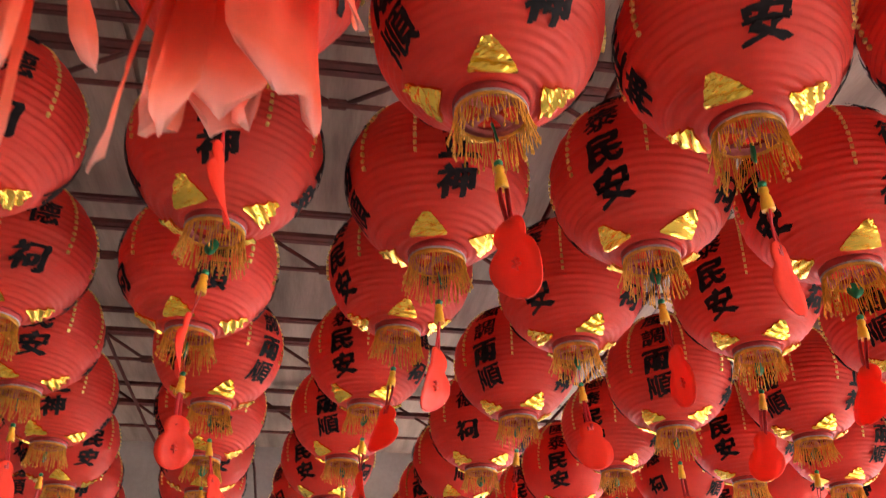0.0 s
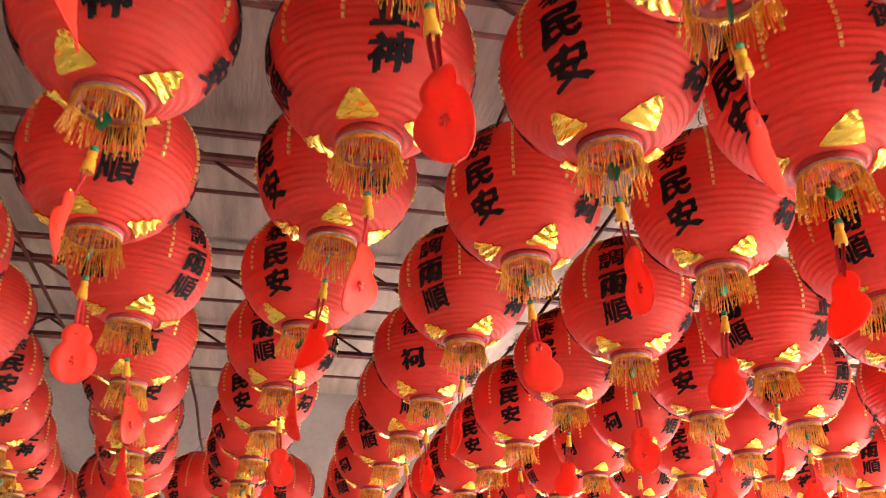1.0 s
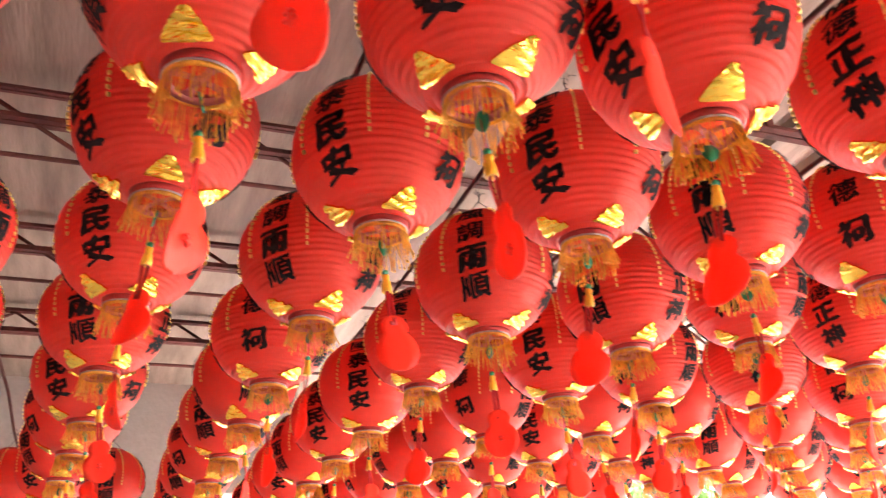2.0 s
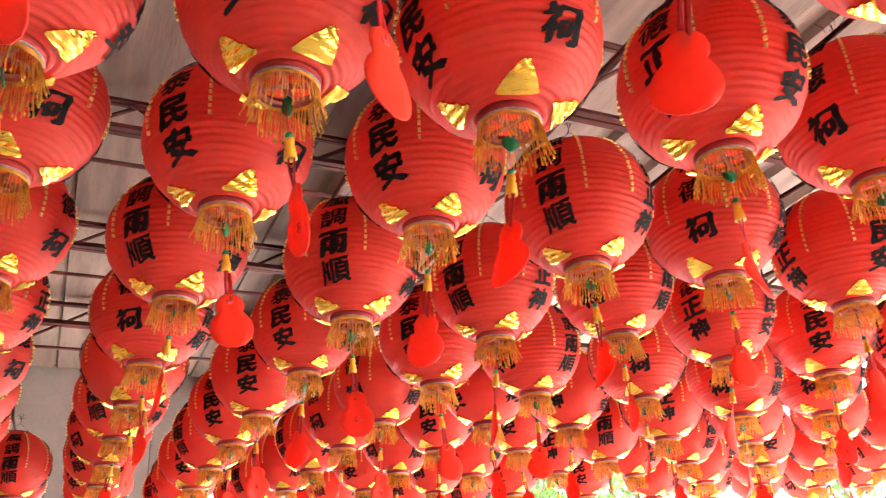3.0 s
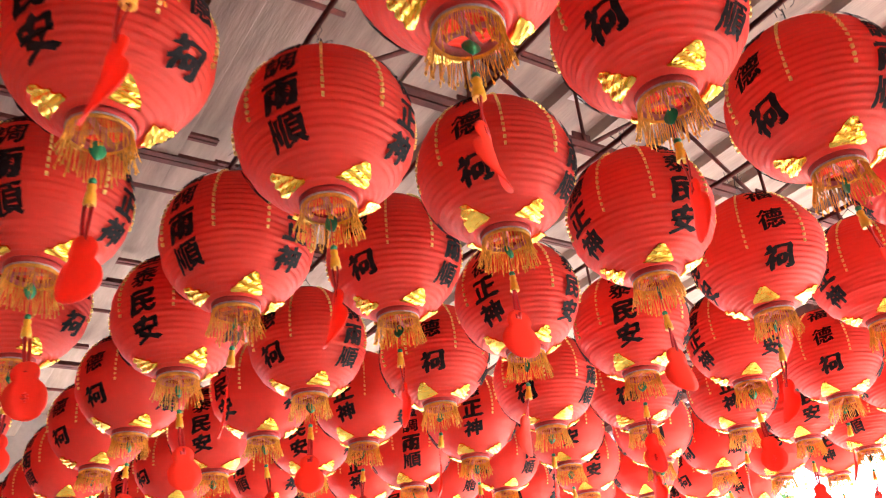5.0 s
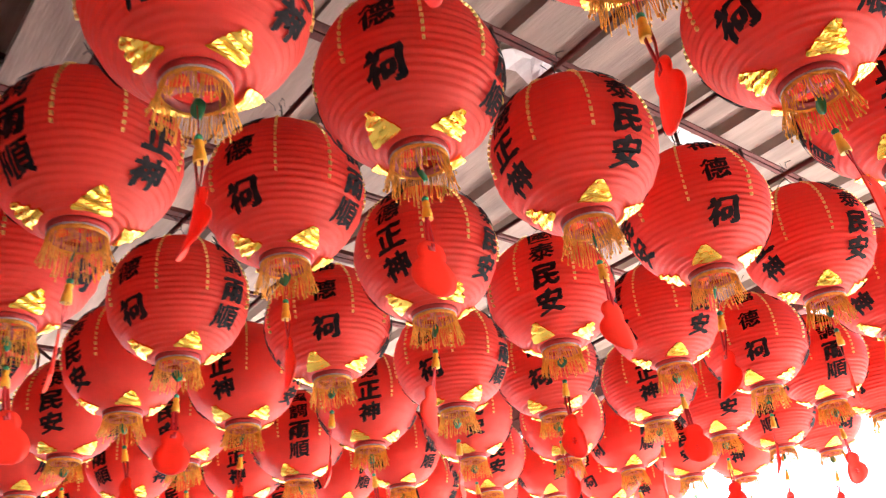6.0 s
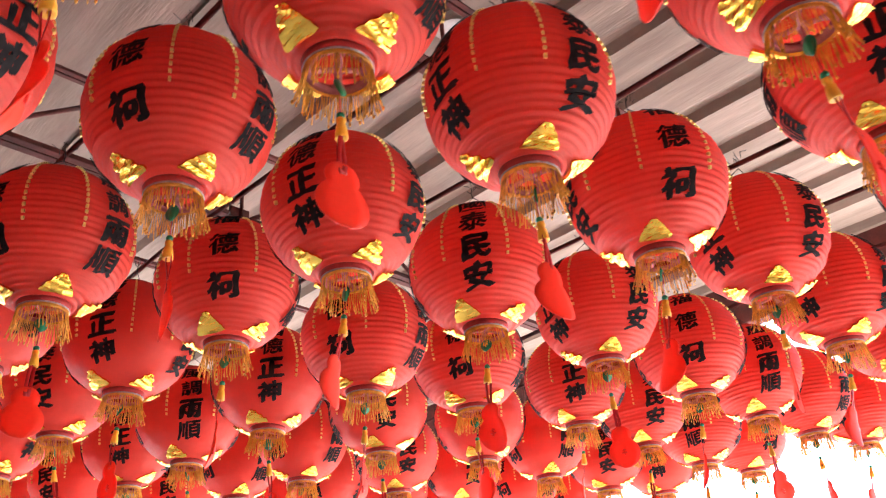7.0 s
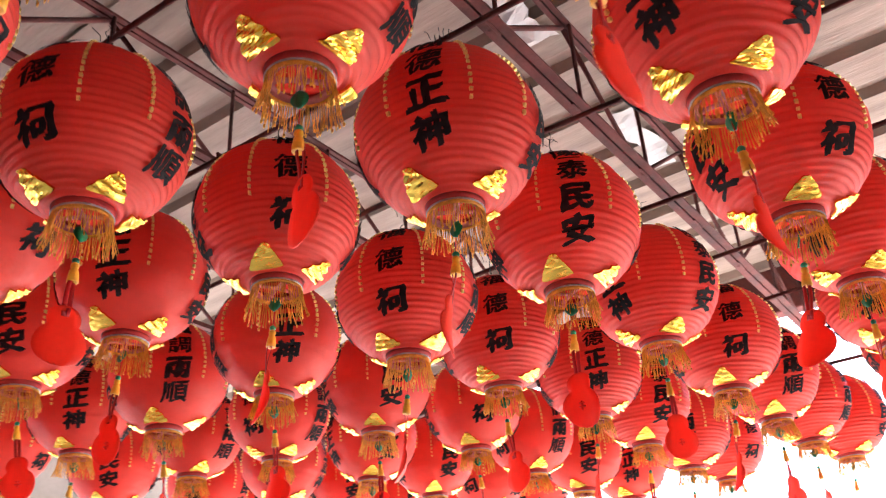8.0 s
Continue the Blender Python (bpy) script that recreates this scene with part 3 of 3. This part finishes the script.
# added out of view behind the camera, for the light it bounces back
slab("unseen_wall_south", (X0 - 0.2, Y0 - 0.2, 0), (X1, Y0, ROOF_Z + 0.1), PLASTER, "unseen pale plaster wall, added to shape the light", "wall")
# assumed and never in view: closes the west side to dim the left
slab("unseen_wall_west", (X0 - 0.2, Y0, 0), (X0, Y1, ROOF_Z + 0.1), PLASTER, "unseen pale plaster wall, added to shape the light", "wall")
slab("wall_north", (X0, Y1, 0), (0.88, Y1 + 0.15, ROOF_Z + 0.1), RENDERED, "plain grey plaster wall beside the opening", "wall")
beam = slab("trim_north", (0.882, Y1, 3.34), (X1, Y1 + 0.15, ROOF_Z + 0.1), RENDERED, "grey beam over the open end", "beam", 0.01)
for v in beam.data.vertices:  # its lower edge rises to the east
    if v.co.z < 3.6:
        v.co.z += -0.09 + 0.25 * (v.co.x - 0.88) / 5.9
bm = bmesh.new()
bmesh.ops.create_grid(bm, x_segments=8, y_segments=8, size=300)
tagged(new("ground", to_mesh("ground", bm, CONCRETE, False)), "pale worn concrete yard", "ground", kind="structure")

slab("trim_east", (X1 - 0.02, Y0, 3.94), (X1 + 0.10, Y1, ROOF_Z + 0.08), STEEL, "dark rusty eaves beam", "beam", 0.008)


# ---- hanging blossoms ----
def petal_material():
    m = material("petal", (0.9, 0.5, 0.4), 0.6, vary=0.06, scale=12, bump=0.12, bump_scale=45, translucent=0.62)
    n, li = m.node_tree.nodes, m.node_tree.links
    tc, sep, ramp = n.new("ShaderNodeTexCoord"), n.new("ShaderNodeSeparateXYZ"), n.new("ShaderNodeValToRGB")
    li.new(tc.outputs["Generated"], sep.inputs[0])
    li.new(sep.outputs[2], ramp.inputs[0])
    e = ramp.color_ramp.elements
    e[0].position, e[0].color = 0.0, (0.93, 0.66, 0.58, 1)
    e[1].position, e[1].color = 0.6, (0.86, 0.09, 0.035, 1)
    mid = e.new(0.2)
    mid.color = (0.90, 0.28, 0.16, 1)
    hsv = [k for k in n if k.type == "HUE_SAT"][0]
    li.new(ramp.outputs[0], hsv.inputs["Color"])
    return m


PETALS = petal_material()


def petal_mesh(length, width, curl, twist, seed):
    """A soft tongue of cloth that hangs from its narrow end."""
    bm = bmesh.new()
    rows = []
    for k in range(15):
        v = k / 14
        w = width * (0.28 + 0.72 * math.sin(math.pi * min(v * 0.62, 0.5))) * (math.sqrt(max(1 - ((v - 0.80) / 0.2) ** 2, 0.02)) if v > 0.80 else 1.0)
        row = []
        for c in range(9):
            u = -1 + c / 4
            a = twist * v
            x, y = u * w * math.cos(a), u * w * math.sin(a) + curl * v * v + 0.30 * width * u * u * (1 - 0.5 * v)
            ripple = 0.010 * noise.noise((u * 1.4, v * 3, seed)) * v
            row.append(bm.verts.new((x, y + ripple, -length * v * (1 - 0.06 * u * u))))
        rows.append(row)
    for one, two in zip(rows, rows[1:]):
        for c in range(8):
            bm.faces.new((one[c], one[c + 1], two[c + 1], two[c]))
    faces = bm.faces[:]
    bmesh.ops.solidify(bm, geom=faces, thickness=0.0014)
    return to_mesh("petal", bm, PETALS)


def hanging_blossom(x, y, z, petals, label, seed):
    rng = random.Random(seed)
    top = thing("cloth_blossom", label, "artificial flower", "hanging cloth blossoms")
    top.matrix_basis = pose(x, y, z)
    bm = lathe(bmesh.new(), [(0.001, 0.045), (0.008, 0.040), (0.020, 0.015), (0.032, -0.004), (0.020, -0.010), (0.001, -0.010)], 16)
    part("calyx", bm, GREEN, top, "green calyx")
    part("string", tube(bmesh.new(), [(0, 0, 0.04), (-0.02, 0.0, 0.3), (-0.65 - x, 0, 3.07 - z)], 0.0015, 5), RIBBON, top)
    for k, (az, out, length, width, lean, curl) in enumerate(petals):
        m = pose(0, 0, 0.004, 0, 0, az) @ pose(0, -1.25 * out, 0, lean, 0, 0)
        attach("petal", petal_mesh(length, width, curl, rng.uniform(-0.5, 0.5), seed + k), top, m, "peach and white cloth petal")
    return top


hanging_blossom(-0.412, 1.35, 2.372, [(-66, 0.060, 0.325, 0.015, -2, -0.01), (-30, 0.050, 0.300, 0.026, 0, -0.01), (5, 0.040, 0.262, 0.044, 1, 0.0), (40, 0.055, 0.245, 0.056, -3, 0.0), (64, 0.08, 0.165, 0.022, -8, -0.01),
    (100, 0.060, 0.230, 0.045, -2, 0.0), (150, 0.03, 0.215, 0.050, 0, 0.0), (200, 0.03, 0.225, 0.045, 0, 0.0), (262, 0.045, 0.250, 0.045, -2, 0.0)], "peach-red hanging cloth flower with long white-tipped petals", 3)
hanging_blossom(-0.590, 1.26, 2.310, [(-30, 0.015, 0.260, 0.008, -2, 0.01), (40, 0.03, 0.270, 0.009, -14, 0.03), (88, 0.02, 0.215, 0.018, -24, 0.02), (140, 0.02, 0.280, 0.012, -3, 0.0), (-80, 0.02, 0.280, 0.026, -2, 0.0), (210, 0.02, 0.25, 0.020, -4, 0.0)],
    "peach cloth flower with thin drooping petals", 40)


# ---- outside ----
def leafy_tree(x, y, height, seed):
    rng = random.Random(seed)
    top = thing("leafy_tree", "bright green broad-leaved tree beyond the roof", "tree", "trees outside")
    top.matrix_basis = pose(x, y, 0)
    bm = bmesh.new()
    tube(bm, [(0, 0, 0), (0.05, 0.03, height * 0.3), (0.0, 0.08, height * 0.55)], 0.16, 9, 0.6)
    tips = []
    for k in range(9):
        a, h = k * 2.4, height * rng.uniform(0.4, 0.55)
        end = Vector((math.cos(a) * rng.uniform(0.8, 1.7), math.sin(a) * rng.uniform(0.8, 1.7), height * rng.uniform(0.68, 0.95)))
        tube(bm, [(0.02, 0.05, h), (end.x * 0.5, end.y * 0.5, (h + end.z) / 2 + 0.1), tuple(end)], 0.06, 6, 0.3)
        tips.append(end)
    part("trunk", bm, BARK, top)
    verts, faces = [], []
    for k in range(3800):
        c = rng.choice(tips) + Vector([rng.gauss(0, 0.42) for _ in range(3)])
        d = Vector([rng.uniform(-1, 1) for _ in range(3)]).normalized()
        e = d.orthogonal().normalized()
        f = d.cross(e)
        s = rng.uniform(0.05, 0.10)
        b = len(verts)
        verts += [c - e * s, c + f * s * 0.5 + d * s * 0.15, c + e * s, c - f * s * 0.5 + d * s * 0.15]
        faces.append((b, b + 1, b + 2, b + 3))
    me = bpy.data.meshes.new("crown")
    me.from_pydata([tuple(v) for v in verts], [], faces)
    me.materials.append(LEAF)
    tagged(attach("crown", me, top), kind="stuff")
    return top


leafy_tree(8.0, 16.0, 5.9, 1)
leafy_tree(10.8, 17.3, 6.1, 2)
leafy_tree(17.6, 16.0, 5.8, 3)


# ---- silver foil under the roof sheets ----
SILVER = material("silver_foil", (0.50, 0.47, 0.45), 0.5, metal=0.9, vary=0.06, scale=6, fine=40, bump=0.5, bump_scale=14)


def foil_strip(x0, x1, y0, y1, seed):
    rng = random.Random(seed)
    bm = bmesh.new()
    nx, ny = int((x1 - x0) / 0.04), int((y1 - y0) / 0.04)
    grid = [[bm.verts.new((x0 + (x1 - x0) * a / nx + rng.uniform(-0.01, 0.01), y0 + (y1 - y0) * b / ny + rng.uniform(-0.01, 0.01) + 0.02 * math.sin(a * 0.7 + seed),
             ROOF_Z - 0.022 + 0.016 * noise.noise((a * 0.5, b * 0.5, seed)) + rng.uniform(-0.004, 0.004))) for b in range(ny + 1)] for a in range(nx + 1)]
    for one, two in zip(grid, grid[1:]):
        for b in range(ny):
            bm.faces.new((one[b], two[b], two[b + 1], one[b + 1]))
    bmesh.ops.solidify(bm, geom=bm.faces[:], thickness=0.002)
    ob = new("foil_sheet", to_mesh("foil_sheet", bm, SILVER, False))
    return tagged(ob, "crumpled silver insulation foil under the roof sheets", "foil sheet", "foil sheets")


foil_strip(3.2, 3.7, 3.72, 3.86, 2)
foil_strip(4.4, 5.0, 3.70, 3.82, 5)
